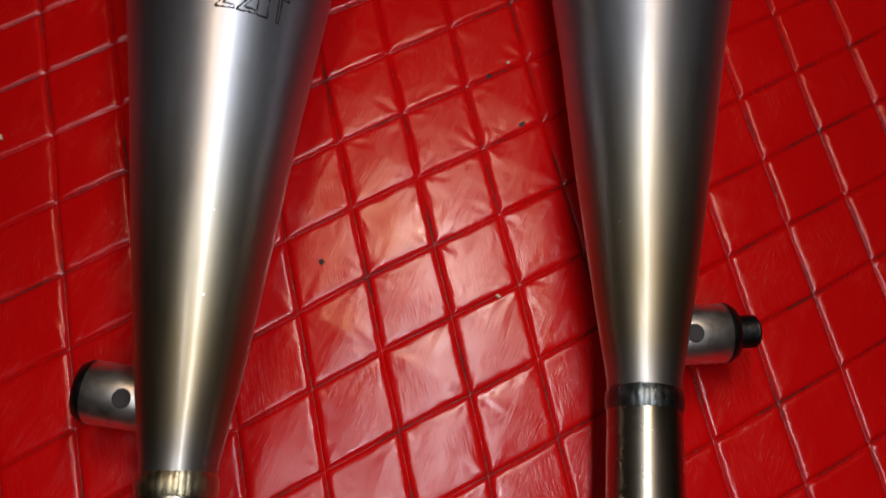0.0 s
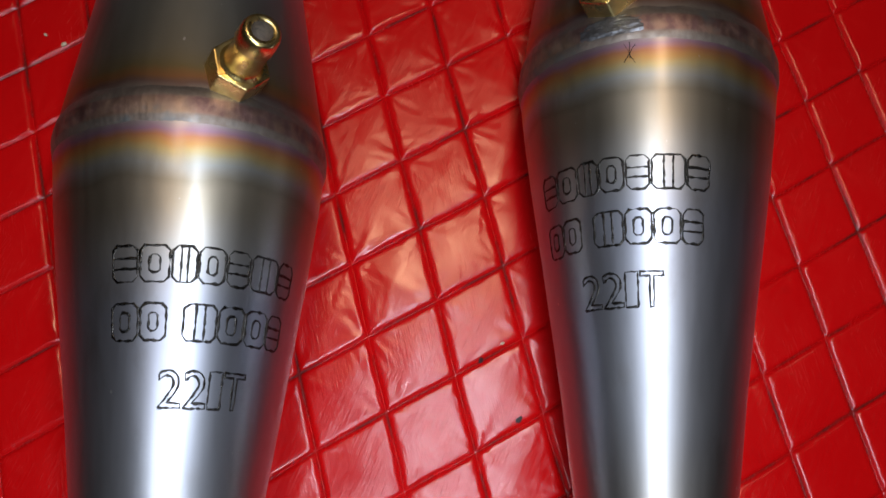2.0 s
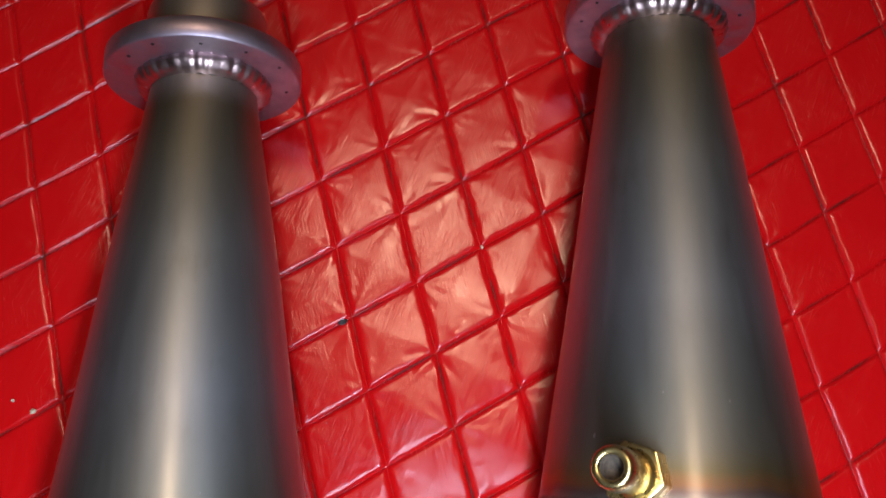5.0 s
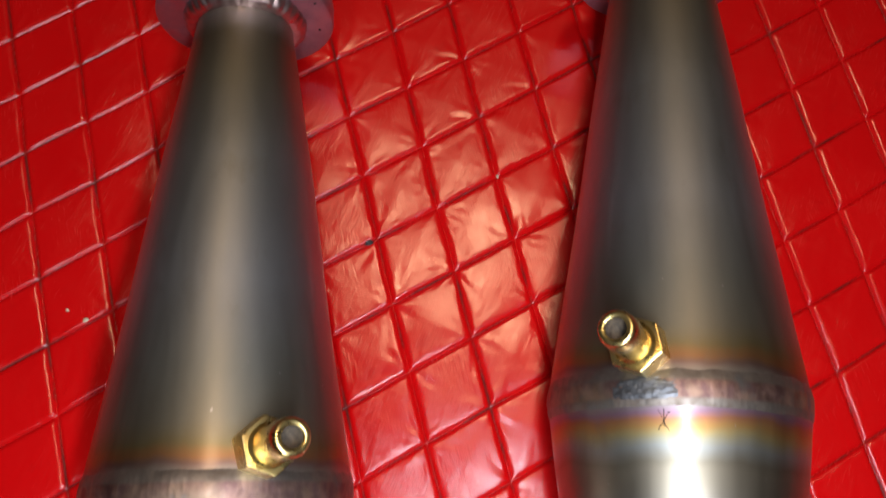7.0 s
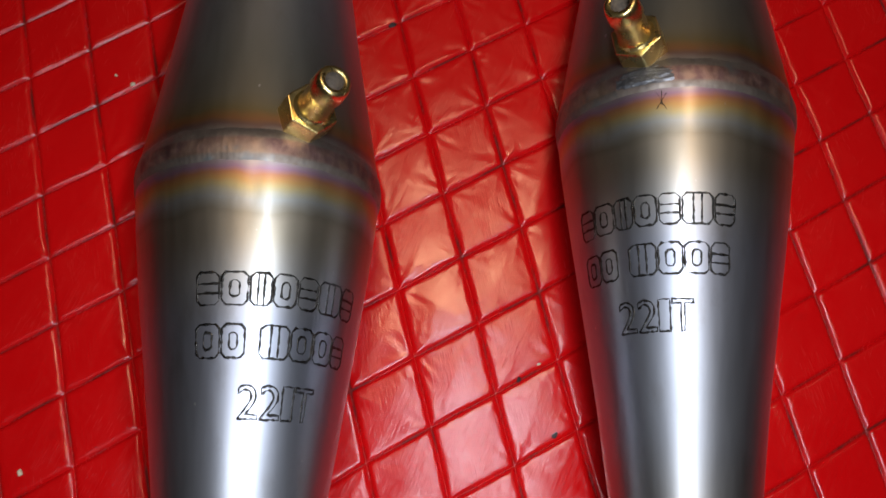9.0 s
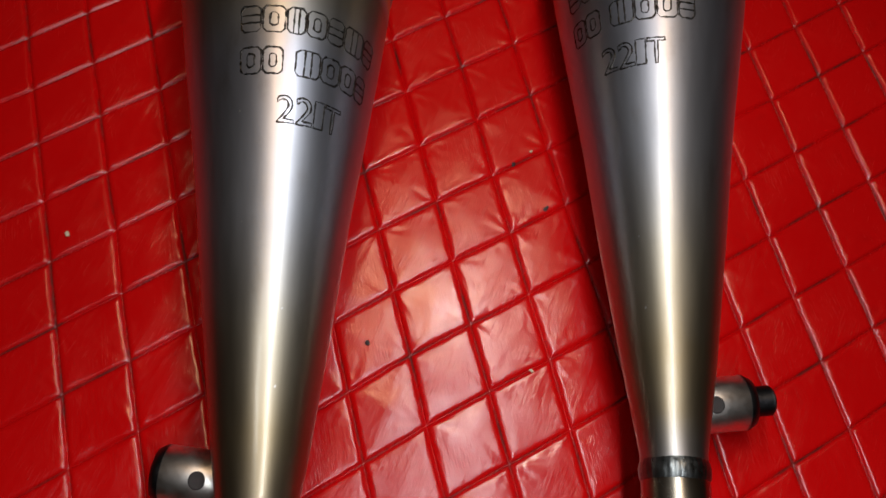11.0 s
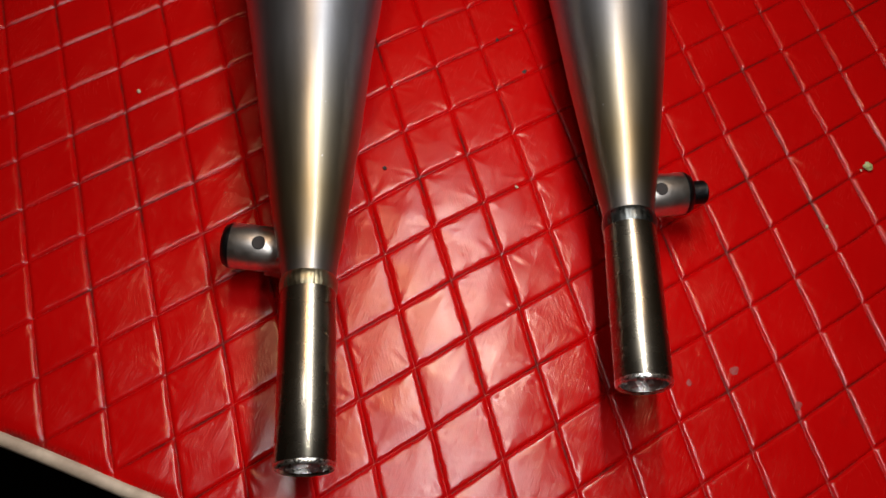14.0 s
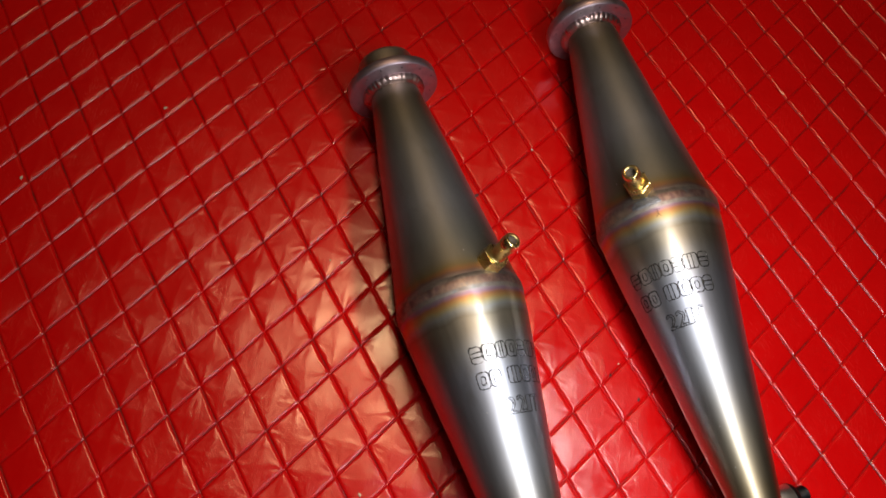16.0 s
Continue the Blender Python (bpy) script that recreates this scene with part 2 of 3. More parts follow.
def box(size, centre):
    bm = bmesh.new()
    bmesh.ops.create_cube(bm, size=1, matrix=Matrix.Translation(centre) @ Matrix.Diagonal((*size, 1)))
    bm.faces.ensure_lookup_table()
    vs = [v.co.copy() for v in bm.verts]
    bm.verts.index_update()
    fs = [[v.index for v in f.verts] for f in bm.faces]
    bm.free()
    return vs, fs


# ---- room: plain walls round a bench ----
def room():
    lo, hi, floor_z, top = -1.2, 1.2, -0.5, 2.0
    for name, size, at in (("floor", (2.6, 2.6, 0.1), (0, 0, floor_z - 0.05)), ("ceiling", (2.6, 2.6, 0.1), (0, 0, top + 0.05)),
                           ("wall_north", (2.6, 0.1, 2.5), (0, hi + 0.05, 0.75)), ("wall_south", (2.6, 0.1, 2.5), (0, lo - 0.05, 0.75)),
                           ("wall_east", (0.1, 2.4, 2.5), (hi + 0.05, 0, 0.75)), ("wall_west", (0.1, 2.4, 2.5), (lo - 0.05, 0, 0.75))):
        v, f = box(size, at)
        ob = new(name, mesh_of(name, v, f, DARK if name == "floor" else WALL, False))
        tagged(ob, "dark bare floor under the bench" if name == "floor" else "plain dim painted room surface", name.split("_")[0], kind="structure")


room()

# ---- the padded bench top ----
QUILT_O, QUILT_A, QUILT_B = Vector((-0.00884, 0.09095)), Vector((0.01239, 0.00742)), Vector((0.003825, -0.014056))
EDGE_P, EDGE_D = Vector((-0.065, 0.0120)), Vector((0.931, -0.365))
EDGE_N = Vector((0.365, 0.931))
PUFF = 0.0010


def quilt_xy(i, j):
    """A place on the quilt in units of its cells; the rows of stitching wander a little."""
    far = 0.2 * (min(j, 0) / 17) ** 2
    side = 0.14 * (1 - math.exp(min(i, 0) / 4))
    p = QUILT_O + QUILT_A * (i + far) + QUILT_B * (j + side)
    # the cloth was drawn a little askew when it was stretched
    u, v = max(-1.2, min(1.6, i / 10)), max(-2.2, min(0.9, j / 10))
    p.x += 0.001 * (-0.22 + 1.25 * u - 0.37 * v + 1.62 * u * u - 0.02 * u * v - 1.71 * v * v - 1.54 * u ** 3 + 0.29 * u * u * v + 0.43 * u * v * v - 0.94 * v ** 3)
    p.y += 0.001 * (0.38 - 1.00 * u - 1.17 * v - 0.55 * u * u + 1.64 * u * v - 2.01 * v * v + 0.68 * u ** 3 + 0.54 * u * u * v + 2.28 * u * v * v - 0.53 * v ** 3)
    n = noise.noise_vector(Vector((i * 0.23, j * 0.23, 3.1)))
    m = noise.noise_vector(Vector((i * 0.9, j * 0.9, 8.2)))
    return Vector((p.x + 0.0005 * n.x + 0.0003 * m.x, p.y + 0.0005 * n.y + 0.0003 * m.y))


def quilt_height(i, j):
    f, g = i - math.floor(i), j - math.floor(j)
    ci, cj = math.floor(i), math.floor(j)
    df, dg = min(f, 1 - f), min(g, 1 - g)
    d = min(df, dg)
    # the seam is a sharp groove; beyond it the pad lies nearly flat, folded faintly from corner to corner
    seam = (1 - max(0.0, 1 - df / 0.076) ** 1.9) * (1 - max(0.0, 1 - dg / 0.062) ** 1.9)
    top = 0.14 + 0.20 * noise.noise(Vector((ci * 3.7, cj * 5.1, 0.3)))
    lean = noise.noise_vector(Vector((ci * 1.9 + 0.4, cj * 2.3, 6.6)))
    flat = 0.26 * (lean.x * (f - 0.5) + lean.y * (g - 0.5))
    h = 0.58 * seam + 2 * d * top + flat * seam
    # creases fan out from the knots
    kx, ky = (f if f < 0.5 else f - 1), (g if g < 0.5 else g - 1)
    dist = math.hypot(kx, ky)
    ang = math.atan2(ky, kx)
    seed = (ci + round(f)) * 7.13 + (cj + round(g)) * 3.77
    fan = noise.noise(Vector((math.cos(ang) * 6.0 + seed, math.sin(ang) * 6.0, dist * 0.6)))
    fan = 0.5 - 1.9 * abs(fan)
    h += 0.20 * fan * math.exp(-((dist - 0.20) / 0.24) ** 2) * seam
    w = noise.noise(Vector((i * 2.3, j * 2.3, 1.7)))
    h += 0.03 * w * seam
    return PUFF * h


def bench():
    root = new("padded_bench")
    tagged(root, "red quilted vinyl bench top with a cream edge strip", "bench")
    lo_i, hi_i, lo_j, hi_j = -36, 44, -52, 32
    cut = (0, 0.003, 0.022, 0.042, 0.066, 0.10, 0.145, 0.195, 0.25, 0.30, 0.35, 0.40, 0.45)
    cut = cut + (0.50,) + tuple(1 - c for c in reversed(cut[1:]))
    n = len(cut)
    ni, nj = (hi_i - lo_i) * n + 1, (hi_j - lo_j) * n + 1
    verts, keep = [], []
    index = -np.ones((ni, nj), int)
    for a in range(ni):
        for c in range(nj):
            i, j = lo_i + a // n + cut[a % n], lo_j + c // n + cut[c % n]
            p = QUILT_O + QUILT_A * i + QUILT_B * j
            side = (p - EDGE_P).dot(EDGE_N)
            if side < -0.004 or side > 0.46 or not -0.285 < (p - EDGE_P).dot(EDGE_D) < 0.30:
                continue
            p = quilt_xy(i, j)
            z = quilt_height(i, j)
            side = (p - EDGE_P).dot(EDGE_N)
            if side < 0:
                p = p - EDGE_N * side
            z *= min(1.0, max(0.0, side / 0.003))
            index[a, c] = len(verts)
            verts.append((p.x, p.y, z))
    faces = []
    for a in range(ni - 1):
        for c in range(nj - 1):
            q = (index[a, c], index[a, c + 1], index[a + 1, c + 1], index[a + 1, c])
            if min(q) >= 0:
                faces.append(tuple(int(k) for k in q))
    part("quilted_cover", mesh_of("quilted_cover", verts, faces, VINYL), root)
    # edge strip: a rounded cream band along the cut edge
    sv, sf = [], []
    segs, ring = 120, 12
    for k in range(segs + 1):
        t = -0.290 + 0.595 * k / segs
        c = EDGE_P + EDGE_D * t
        for m in range(ring):
            a = 2 * math.pi * m / ring
            out = -0.0012 + 0.0016 * math.cos(a)
            wob = 0.0002 * noise.noise(Vector((t * 60, 0, 0)))
            p = c + EDGE_N * (out + wob)
            sv.append((p.x, p.y, -0.0008 + 0.0018 * math.sin(a) + wob))
    for k in range(segs):
        for m in range(ring):
            q = (m + 1) % ring
            sf.append((k * ring + m, k * ring + q, (k + 1) * ring + q, (k + 1) * ring + m))
    part("edge_strip", mesh_of("edge_strip", sv, sf, CREAM), root, "cream rounded edge strip")
    # the board under the padding and its base
    def slab(name, inset, top, bottom, mat):
        pts = []
        for t, away in ((-0.290, 0), (0.305, 0), (0.305, 0.465), (-0.290, 0.465)):
            p = EDGE_P + EDGE_D * t + EDGE_N * (away + inset)
            pts.append(p)
        v = [(p.x, p.y, top) for p in pts] + [(p.x, p.y, bottom) for p in pts]
        f = [(0, 1, 2, 3), (7, 6, 5, 4), (0, 4, 5, 1), (1, 5, 6, 2), (2, 6, 7, 3), (3, 7, 4, 0)]
        part(name, mesh_of(name, v, f, mat, False), root)
    slab("board", 0.0008, -0.0012, -0.020, DARK)
    slab("base", 0.06, -0.020, -0.5, DARK)


bench()


# ---- the two tuned exhaust pipes ----
def cone_radius(u):
    """Outer radius at a distance along the axis from the belly weld."""
    table = ((-0.117, 0.0056), (-0.113, 0.0058), (-0.100, 0.0080), (-0.076, 0.0114), (-0.054, 0.0143), (-0.020, 0.0196), (-0.010, 0.0210), (-0.004, 0.0217), (0.0, 0.0222),
             (0.004, 0.0216), (0.030, 0.0177), (0.060, 0.0137), (0.092, 0.0089))
    for (a, ra), (b, rb) in zip(table, table[1:]):
        if a <= u <= b:
            return ra + (rb - ra) * (u - a) / (b - a)
    return table[-1][1]


def steps(a, b, n):
    return [a + (b - a) * k / n for k in range(n + 1)]


def dent(seed, u, a):
    return 0.00012 * noise.noise(Vector((math.cos(a) * 1.5 + seed * 90, math.sin(a) * 1.5, u * 45)))


def on_cone(x, u, lift, seed):
    """Wrap a flat sign (x across, u along) on the front cone; x = 0 is the top line."""
    a = x / 0.0196
    r = cone_radius(u) + dent(seed, u, a)
    return ((r + lift) * math.sin(a), u, (r + lift) * math.cos(a))


def stroke_mesh(lines, width, seed):
    """Engraved strokes: flattened tubes along closed outlines, wrapped on the cone."""
    verts, faces = [], []
    for pts in lines:
        fine = []
        for (x0, y0), (x1, y1) in zip(pts, pts[1:]):
            k = max(1, int(math.hypot(x1 - x0, y1 - y0) / 0.0005))
            fine += [(x0 + (x1 - x0) * t / k, y0 + (y1 - y0) * t / k) for t in range(k)]
        closed = math.hypot(pts[0][0] - pts[-1][0], pts[0][1] - pts[-1][1]) < 1e-6
        if not closed:
            fine.append(pts[-1])
        # the hand-held engraver wandered a little
        fine = [(x + 0.00013 * noise.noise(Vector((x * 1500, y * 1500, 4.0 + seed))), y + 0.00013 * noise.noise(Vector((x * 1500, y * 1500, 9.0 + seed)))) for x, y in fine]
        n, base, ring = len(fine), len(verts), 4
        for k, (x, y) in enumerate(fine):
            px, py = fine[k - 1] if (k or closed) else fine[0]
            qx, qy = fine[(k + 1) % n] if (k < n - 1 or closed) else fine[k]
            dx, dy = qx - px, qy - py
            s = math.hypot(dx, dy) or 1
            nx, ny = -dy / s, dx / s
            w = width * (0.72 + 0.8 * noise.noise(Vector((x * 2600, y * 2600, 0.5))))
            for off, lift in ((-0.5, -0.00002), (-0.3, 0.00008), (0.3, 0.00008), (0.5, -0.00002)):
                verts.append(on_cone(x + nx * w * off, y + ny * w * off, lift, seed))
        for k in range(n if closed else n - 1):
            a, b = base + k * ring, base + ((k + 1) % n) * ring
            for m in range(ring - 1):
                faces.append((a + m, a + m + 1, b + m + 1, b + m))
    return verts, faces


def block_glyph(x, base, w, h, kind):
    """A plain outlined block the size of one engraved character, with one of three plain fillings."""
    def frame_of(x0, y0, x1, y1, c):
        return [(x0 + c, y0), (x1 - c, y0), (x1, y0 + c), (x1, y1 - c), (x1 - c, y1), (x0 + c, y1), (x0, y1 - c), (x0, y0 + c), (x0 + c, y0)]
    lines = [frame_of(x, base, x + w, base + h, 0.0007)]
    if kind == 0:
        lines.append(frame_of(x + 0.32 * w, base + 0.25 * h, x + 0.68 * w, base + 0.75 * h, 0.0004))
    elif kind == 1:
        lines += [[(x, base + k * h), (x + w, base + k * h)] for k in (0.36, 0.64)]
    else:
        lines += [[(x + k * w, base), (x + k * w, base + h)] for k in (0.36, 0.64)]
    return lines


def figure_lines(text, width, height):
    """Outlines of real characters from the built-in font, as polylines that start at x = 0 on the base line."""
    cu = bpy.data.curves.new("figures", "FONT")
    cu.body, cu.fill_mode, cu.resolution_u = text, "NONE", 4
    ob = new("figures", cu)
    me = ob.evaluated_get(bpy.context.evaluated_depsgraph_get()).to_mesh()
    co = [v.co.copy() for v in me.vertices]
    link = {}
    for e in me.edges:
        a, b = e.vertices
        link.setdefault(a, []).append(b)
        link.setdefault(b, []).append(a)
    lines, done = [], set()
    for s in range(len(co)):
        if s in done or s not in link:
            continue
        path, cur, prev = [s], s, None
        done.add(s)
        while True:
            nxt = [k for k in link[cur] if k != prev and (k not in done or (k == s and len(path) > 2))]
            if not nxt:
                break
            prev, cur = cur, nxt[0]
            path.append(cur)
            if cur == s:
                break
            done.add(cur)
        lines.append([(co[k].x, co[k].y) for k in path])
    bpy.data.objects.remove(ob)
    xs = [p[0] for l in lines for p in l]
    ys = [p[1] for l in lines for p in l]
    sx, sy = width / (max(xs) - min(xs)), height / (max(ys) - min(ys))
    return [[((x - min(xs)) * sx, (y - min(ys)) * sy) for x, y in l] for l in lines]


def engraving(root, seed):
    h, stroke = 0.0051, 0.00050
    # two lines of plain outlined blocks, in the place of the maker's name
    for base, left, widths in (
            (-0.0263, -0.0152, ((4.2, 1), (4.6, 0), (3.8, 2), (4.2, 0), (3.9, 1), (5.4, 2), (3.9, 1))),
            (-0.0344, -0.0154, ((4.6, 0), (4.3, 0), (2.2, -1), (5.4, 2), (4.6, 0), (4.6, 0), (3.8, 1)))):
        x = left
        for w, kind in widths:
            if kind >= 0:
                v, f = stroke_mesh(block_glyph(x, base, (w - 0.4) / 1000, h, kind), stroke, seed)
                part("engraved_mark", mesh_of("engraved_mark", v, f, ENGRAVED), root)
            x += w / 1000
    x = -0.0076
    for figure, w in (("2", 4.1), ("2", 4.1), ("1", 2.6), ("T", 4.3)):
        lines = [[(px + x, py - 0.0436) for px, py in l] for l in figure_lines(figure, (w - 0.4) / 1000, h)]
        v, f = stroke_mesh(lines, stroke, seed)
        part("engraved_figure", mesh_of("engraved_figure", v, f, ENGRAVED), root)
        x += w / 1000


def nipple(root):
    u = 0.0056
    foot = cone_radius(u)
    place = Matrix.Translation((0, u, foot - 0.0012)) @ pose(0, 0, 0, -2, 0, 0)
    stem = part("brass_nipple", mesh_of("brass_nipple", *turned_z(((0, 0.0034), (0.0056, 0.0034), (0.0058, 0.0030), (0.0064, 0.0028), (0.0108, 0.0027),
                (0.0112, 0.0029), (0.0116, 0.0030), (0.0140, 0.0029), (0.0147, 0.00275), (0.0151, 0.0025), (0.0151, 0.0018), (0.0148, 0.0016), (0.0095, 0.0016), (0.0095, 0.00001)), place), BRASS),
                root, "bright brass pressure nipple")
    # residue at the bottom; its dark lining up the wall paints the bore's shade
    part("residue_and_shade", mesh_of("residue_and_shade", *turned_z(((0.0120, 0.00001), (0.0121, 0.0008), (0.0125, 0.00150), (0.0144, 0.00153), (0.0149, 0.00165)), place, 20), RESIDUE_AND_SHADE), stem, "grey-brown residue and painted dark shade in the bore")
    bm = bmesh.new()
    bmesh.ops.create_cone(bm, cap_ends=True, segments=6, radius1=0.0046, radius2=0.0046, depth=0.0052)
    bmesh.ops.bevel(bm, geom=[e for e in bm.edges], offset=0.00022, segments=2, affect="EDGES", profile=0.5)
    bmesh.ops.transform(bm, matrix=place @ pose(0, 0, 0.0030, 0, 0, 12), verts=bm.verts)
    me = bpy.data.meshes.new("hexagon")
    bm.to_mesh(me)
    bm.free()
    me.materials.append(BRASS)
    part("hexagon", me, stem)


def turned_z(profile, m, segments=40):
    v, f = lathe(profile, segments)
    swap = Matrix(((1, 0, 0, 0), (0, 0, -1, 0), (0, 1, 0, 0), (0, 0, 0, 1)))
    return moved(v, m @ swap), f


def weld_wave(height, count, seed):
    def wave(y, a):
        k = a * count / (2 * math.pi)
        scale = k + 0.35 * noise.noise(Vector((k * 0.6, seed, 0)))
        saw = scale - math.floor(scale)
        return height * (saw - 0.5) + 0.00012 * noise.noise(Vector((math.cos(a) * 6, math.sin(a) * 6, y * 900 + seed)))
    return wave


def drop_wave(height, count, seed):
    def wave(y, a):
        k = a * count / (2 * math.pi) + 0.3 * noise.noise(Vector((a * 3, seed, 0)))
        size = 0.6 + 0.6 * noise.noise(Vector((math.floor(k) * 1.7, seed, 2.0)))
        return height * size * abs(math.sin(math.pi * k)) + 0.4 * height * noise.noise(Vector((math.cos(a) * 9, math.sin(a) * 9, y * 700 + seed)))
    return wave


def burnt_spot(root, seed):
    """A rough dark stop of the weld beside the nipple, with a small scratched cross below it."""
    verts, faces, n = [], [], 22
    for i in range(n + 1):
        for j in range(n + 1):
            p, q = 2 * i / n - 1, 2 * j / n - 1
            edge = 1 - math.hypot(p, q) + 0.35 * noise.noise(Vector((p * 2.4, q * 2.4, 5.0)))
            lift = min(0.00014, 0.0005 * edge) + 0.00012 * noise.noise(Vector((p * 7, q * 7, 1.0)))
            a, u = radians(1 + 13 * p), -0.0003 + 0.0017 * q
            r = 0.02226 + lift
            verts.append((r * math.sin(a), u, r * math.cos(a)))
    for i in range(n):
        for j in range(n):
            k = i * (n + 1) + j
            faces.append((k, k + 1, k + n + 2, k + n + 1))
    part("burnt_weld_stop", mesh_of("burnt_weld_stop", verts, faces, BURNT), root, "rough blue-grey stop of the weld")
    cross = [[(0.0021, -0.0036), (0.0035, -0.0068)], [(0.0036, -0.0038), (0.0020, -0.0066)], [(0.0028, -0.0034), (0.0029, -0.0060)]]
    part("scratch", mesh_of("scratch", *stroke_mesh(cross, 0.00017, seed), ENGRAVED), root, "small dark scratched cross")


def mount_bush(root, inv, at, way, screw):
    """A short steel bush beside the pipe; way is -1 or 1 along the world's x."""
    turn = Matrix.Translation(at) @ pose(0, 0, 0, 0, 0, -90 * way if way > 0 else 90) @ pose(0, 0, 0, 0, 0, 6 * way)
    m = inv @ turn
    prof = [(-0.0040, 0.0001), (-0.0040, 0.0048), (-0.0036, 0.0052), (0.0085, 0.0052), (0.0088, 0.0050), (0.0098, 0.0040), (0.0100, 0.0036), (0.0100, 0.0001)]
    v, f = lathe(prof, 56)
    bush = part("mount_bush", mesh_of("mount_bush", moved(v, m), f, BUSH), root, "machined steel mounting bush")
    v, f = lathe([(0.0083, 0.00527), (0.0088, 0.0052), (0.0100, 0.0045), (0.0103, 0.0037), (0.0103, 0.0001)], 48)
    part("end_ring", mesh_of("end_ring", moved(v, m), f, BLACK_STEEL), bush, "blackened steel end")
    # the cross hole: a flat black disc paints the shade inside it
    hole = m @ Matrix.Translation((0, 0.0016, 0.0)) @ pose(0, 0, 0, 0, 10 * way, 0)
    part("hole_shade", mesh_of("hole_shade", *turned_z(((0.00524, 0.00001), (0.00524, 0.0013), (0.00526, 0.0015), (0.0050, 0.0016)), hole, 24), SPECK_AND_SHADE), bush)
    if screw:
        prof = [(0.0100, 0.0026)]
        for k in range(7):
            prof += [(0.0102 + k * 0.00055, 0.0024), (0.01045 + k * 0.00055, 0.0029)]
        prof += [(0.0143, 0.0024), (0.0143, 0.0001)]
        v, f = lathe(prof, 32)
        part("stud", mesh_of("stud", moved(v, m), f, BLACK_STEEL), bush, "black threaded stud")
    v, f = box((0.0050, 0.0016, 0.0170), (0, 0, 0))
    tab = inv @ Matrix.Translation(Vector(at) + Vector((-way * 0.0042, -0.0035, 0.0020))) @ pose(0, 0, 0, 0, 24 * -way, 0)
    part("tab", mesh_of("tab", moved(v, tab), f, BUSH, False), bush)


def tuned_pipe(label, place, roll, heading, tilt, end, rim, bush_at, way, screw):
    """end: where the tail tube is cut; rim: where the rear cone meets its flange, both along the axis from the belly weld."""
    root = new("exhaust_pipe")
    root.matrix_world = pose(*place, 0, 0, heading) @ pose(0, 0, 0, tilt, 0, 0) @ pose(0, 0, 0, 0, roll, 0)
    inv = root.matrix_world.inverted()
    tagged(root, label, "exhaust pipe", "pair of tuned pipes")

    def dents(y, a):
        return dent(place[0], y, a)

    front = [(u, cone_radius(u)) for u in steps(-0.1168, -0.0022, 60)]
    v, f = lathe(front, 160, dents)
    part("front_cone", mesh_of("front_cone", v, f, STEEL), root)
    rear = [(u, cone_radius(u)) for u in steps(0.0022, rim, 48)]
    wider = cone_radius(rim) - 0.0089
    v, f = lathe(rear, 160, dents)
    part("rear_cone", mesh_of("rear_cone", v, f, STEEL), root)
    bead = [(-0.0036, 0.02155), (-0.0028, 0.02195), (-0.0019, 0.02214), (-0.0012, 0.0222), (-0.0005, 0.0223), (0.0007, 0.0223), (0.0013, 0.0222), (0.0022, 0.02198), (0.0032, 0.0216)]
    v, f = lathe(bead, 420, weld_wave(0.00003, 130, place[0] * 50))
    part("weld_bead", mesh_of("weld_bead", v, f, WELD), root, "rippled heat-coloured weld bead")
    v, f = lathe([(-0.1178, 0.00575), (-0.1173, 0.00595), (-0.1165, 0.00606), (-0.1157, 0.00606), (-0.1149, 0.00592), (-0.1143, 0.0057)], 240, drop_wave(0.00006, 34, place[0] * 70 + 4))
    part("neck_weld", mesh_of("neck_weld", v, f, NECK_DARK if screw else NECK), root, "narrow rippled weld ring")
    tube = [(end + 0.0003, 0.0049), (end, 0.0052), (end, 0.0056), (end + 0.0003, 0.00585), (end + 0.02, 0.00585), (-0.1170, 0.00575)]
    v, f = lathe(tube, 96)
    stinger = part("tail_tube", mesh_of("tail_tube", v, f, TUBE), root)
    v, f = lathe([(-0.117, 0.0052), (end + 0.004, 0.0051), (end + 0.0004, 0.0052), (end - 0.0002, 0.00535), (end - 0.0002, 0.0055), (end + 0.0001, 0.0058), (end + 0.0007, 0.00592), (end + 0.0009, 0.00584)], 96, lambda y, a: 0.00009 * noise.noise(Vector((a * 9, y * 300, 0))))
    part("bore", mesh_of("bore", v, f, SILVER), stinger, "bright freshly cut tube end")
    v, f = lathe([(rim + u, wider + r) for u, r in ((-0.0022, 0.0091), (-0.0020, 0.0101), (-0.0015, 0.0109), (-0.0008, 0.0114), (-0.0001, 0.0117), (0.0006, 0.0115))], 260, drop_wave(0.00045, 32, 7.0 + place[0] * 40))
    part("flange_weld", mesh_of("flange_weld", v, f, FLANGE_WELD), root, "rippled weld round the flange neck")
    ring = [(rim + u, r) for u, r in ((0.0004, 0.0080), (0.0004, 0.0170), (0.0007, 0.0174), (0.0040, 0.0174), (0.0044, 0.0170), (0.0044, 0.0080))]
    v, f = lathe(ring, 128)
    flange = part("flange", mesh_of("flange", v, f, FLANGE), root, "dull purple-grey round steel flange")
    for turn, out in ((-62, 0.0150), (-38, 0.0156), (-8, 0.0149), (21, 0.0152), (48, 0.0158), (83, 0.0147)):
        a = radians(turn + 9 * way)
        spot = pose(out * math.sin(a), rim + 0.00035, out * math.cos(a), 90, 0, 0)
        part("pit", mesh_of("pit", *turned_z(((-0.0002, 0.00034), (0.00005, 0.00030), (0.00002, 0.00018), (-0.00002, 0.00001)), spot, 14), BLACK_STEEL), flange)
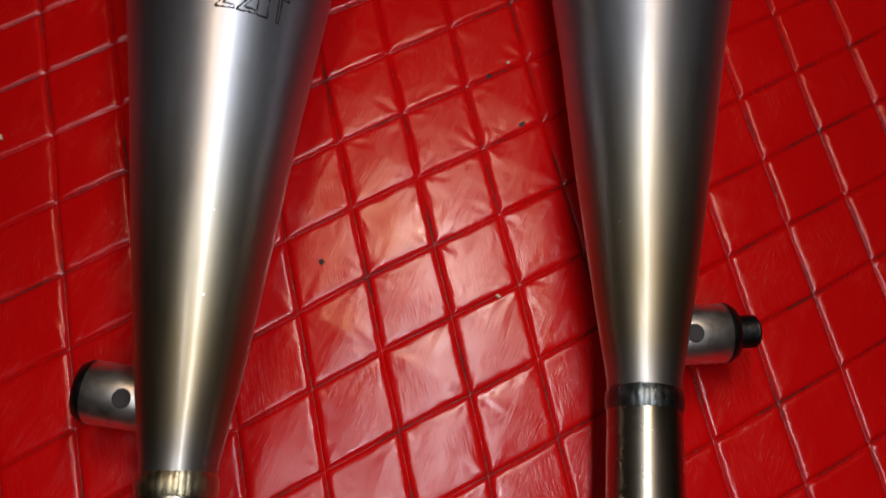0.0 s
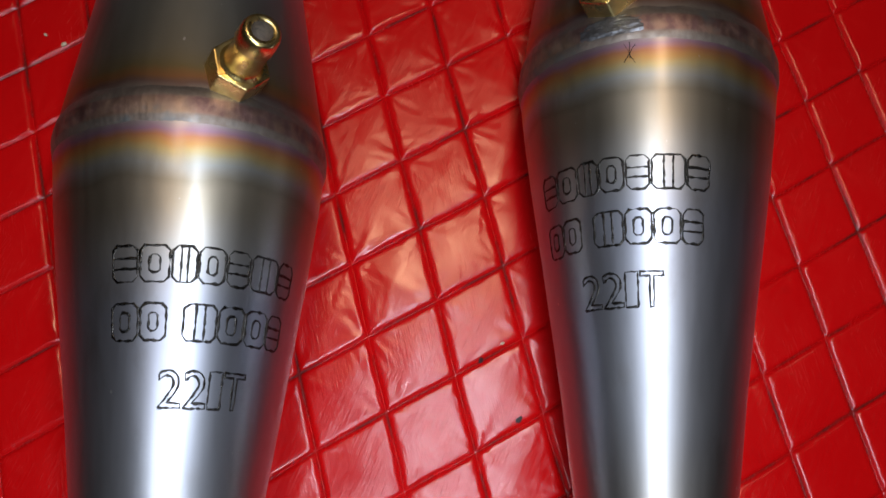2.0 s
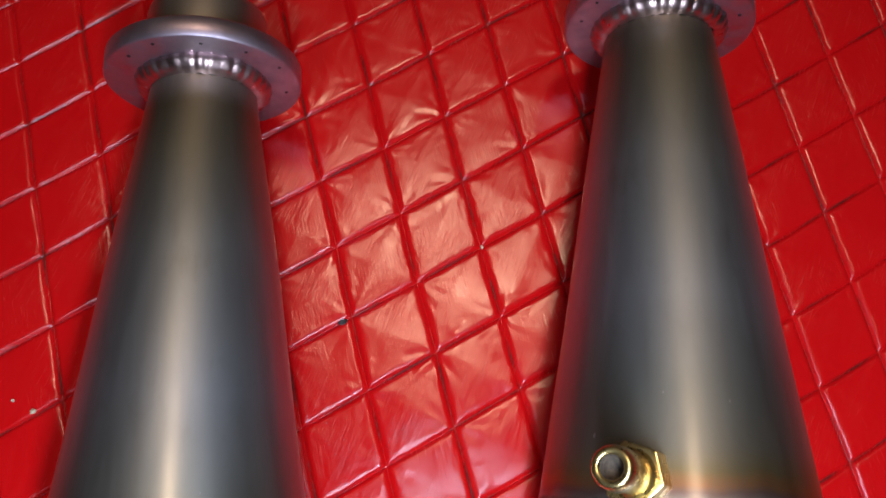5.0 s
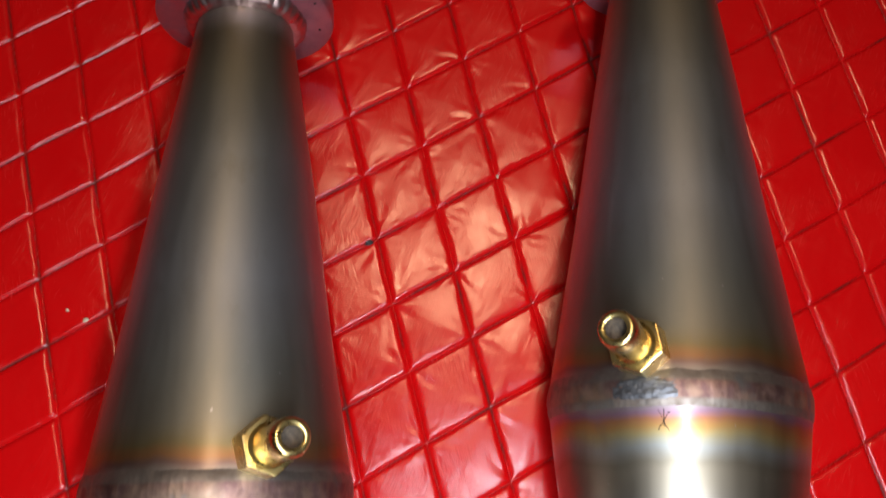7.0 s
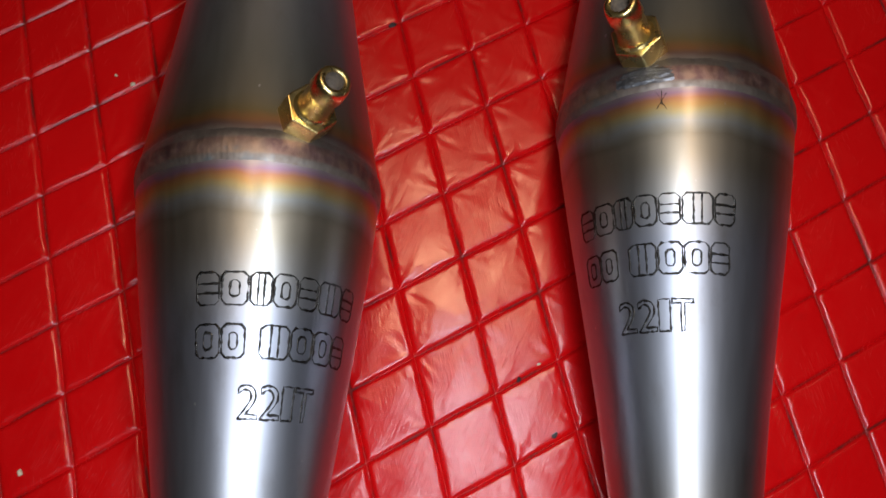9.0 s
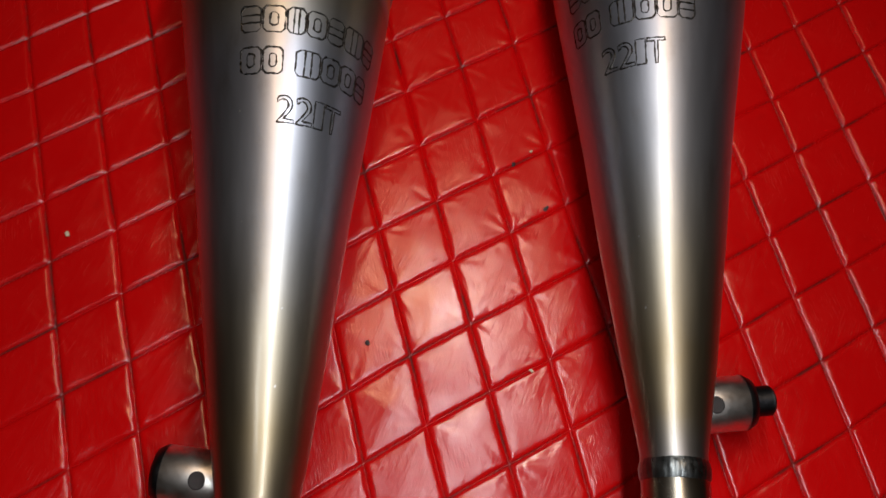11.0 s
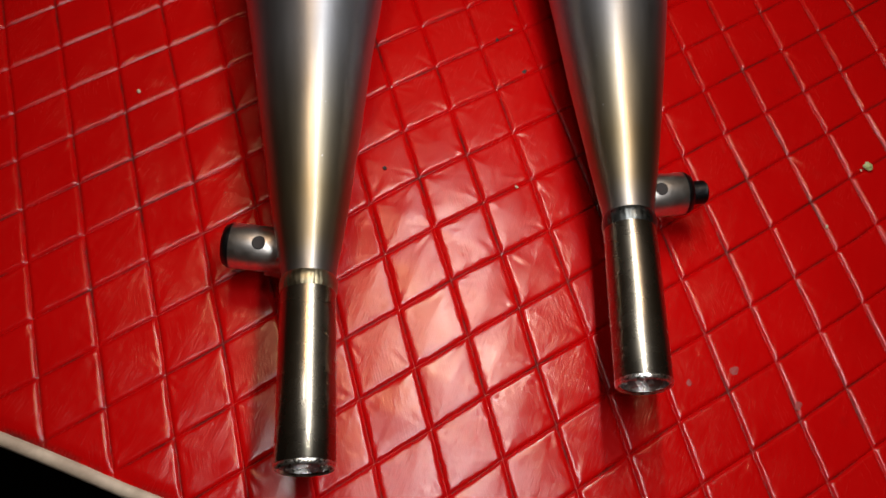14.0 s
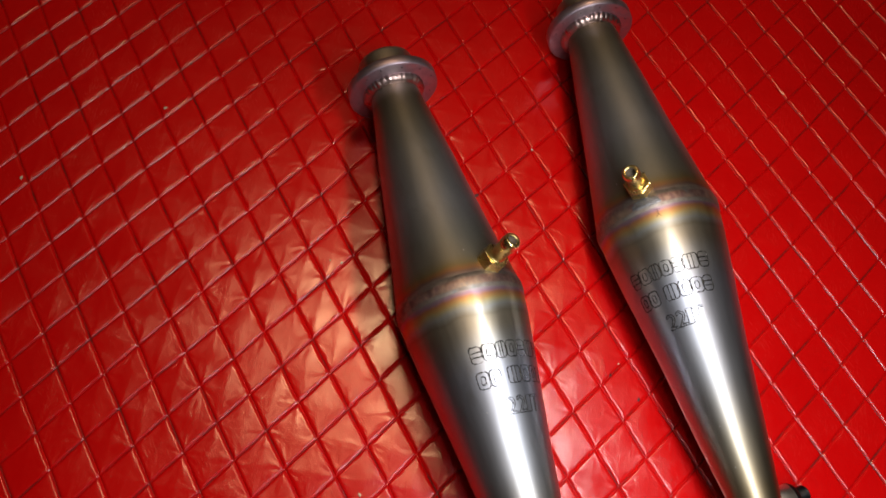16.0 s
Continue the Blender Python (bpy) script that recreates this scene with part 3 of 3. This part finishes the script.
    spigot = [(rim + u, r) for u, r in ((0.0040, 0.0108), (0.0132, 0.0108), (0.0142, 0.0105), (0.0144, 0.0100), (0.0142, 0.0090), (0.0040, 0.0080))]
    v, f = lathe(spigot, 96)
    part("spigot", mesh_of("spigot", v, f, STEEL), root)
    nipple(root)
    engraving(root, place[0])
    if screw:
        burnt_spot(root, place[0])
    mount_bush(root, inv, bush_at, way, screw)
    return root


LEFT_AT = (-0.0375, 0.1663, 0.0228)
RIGHT_AT = (0.0403, 0.1822, 0.0228)
tuned_pipe("heat-tinted steel tuned exhaust pipe with black-capped bush", LEFT_AT, 28.4, 2.15, -1.2, -0.1538, 0.0908, (-0.0437, 0.0644, 0.0135), -1, False)
tuned_pipe("heat-tinted steel tuned exhaust pipe with black threaded stud", RIGHT_AT, -28.6, -1.86, -1.2, -0.1532, 0.0876, (0.0458, 0.0800, 0.0135), 1, True)


# ---- crumbs and specks on the vinyl ----
def crumb(name, label, mat, at, size, seed):
    bm = bmesh.new()
    bmesh.ops.create_icosphere(bm, subdivisions=2, radius=1.0)
    for v in bm.verts:
        k = 1 + 0.45 * noise.noise(v.co * 1.3 + Vector((seed, 0, 0)))
        v.co = Vector((v.co.x * size[0] * k, v.co.y * size[1] * k, v.co.z * size[2] * k))
    me = bpy.data.meshes.new(name)
    bm.to_mesh(me)
    bm.free()
    me.materials.append(mat)
    ob = new(name, me)
    ob.matrix_world = pose(at[0], at[1], at[2], 0, 0, 37 * seed)
    tagged(ob, label, "crumb", "crumbs on the bench top")


PALE = "tiny pale crumb lying on red quilted vinyl"
crumb("crumb", "small green and cream crumb on red vinyl", GREENFLECK, (0.1110, 0.0970, 0.0016), (0.0010, 0.0013, 0.0009), 1.3)
for n, (x, y, r) in enumerate(((0.109, 0.096, 0.0004), (-0.083, 0.116, 0.0007), (0.016, 0.089, 0.0005), (-0.129, 0.281, 0.0008), (-0.185, 0.260, 0.0007),
                               (0.096, 0.079, 0.0005), (0.011, 0.233, 0.0004), (-0.077, 0.202, 0.0004), (0.017, 0.140, 0.0004))):
    crumb("crumb", PALE, FLECK, (x, y, 0.0011), (r, r * 0.7, r * 0.6), 2.1 + n)
crumb("crumb", "tiny orange crumb on red quilted vinyl", FLECK, (-0.073, 0.200, 0.0010), (0.0006, 0.0005, 0.0004), 5.5)
crumb("speck", "small black speck on red quilted vinyl", SPECK_AND_SHADE, (-0.0180, 0.0940, 0.0010), (0.0006, 0.0005, 0.0003), 3.2)
crumb("speck", "dark grime lump in a seam crossing", SPECK_AND_SHADE, (-0.0160, 0.2177, 0.0002), (0.0010, 0.0008, 0.0005), 4.7)
crumb("speck", "small dark grime in a seam", SPECK_AND_SHADE, (0.0200, 0.1260, 0.0003), (0.0012, 0.0006, 0.0004), 6.1)
crumb("speck", "small dark grime in a seam", SPECK_AND_SHADE, (0.0130, 0.1370, 0.0003), (0.0007, 0.0005, 0.0004), 7.4)
crumb("smear", "long grey grime smear along a seam", GREY, (-0.1345, 0.0780, 0.0004), (0.0011, 0.0055, 0.0006), 0.45)
crumb("smear", "dark greenish grime smear on red vinyl", GREY, (-0.1350, 0.1030, 0.0009), (0.0006, 0.0045, 0.0003), 9.3)
for x, y, r, turn in ((0.0653, 0.0404, 0.0013, 0.9), (0.0793, 0.0320, 0.0011, 1.7), (0.0540, 0.0373, 0.0009, 2.6)):
    crumb("smear", "faint grey dust smudge on red vinyl", DUST, (x, y, 0.00068), (r, 0.7 * r, 0.00012), turn)
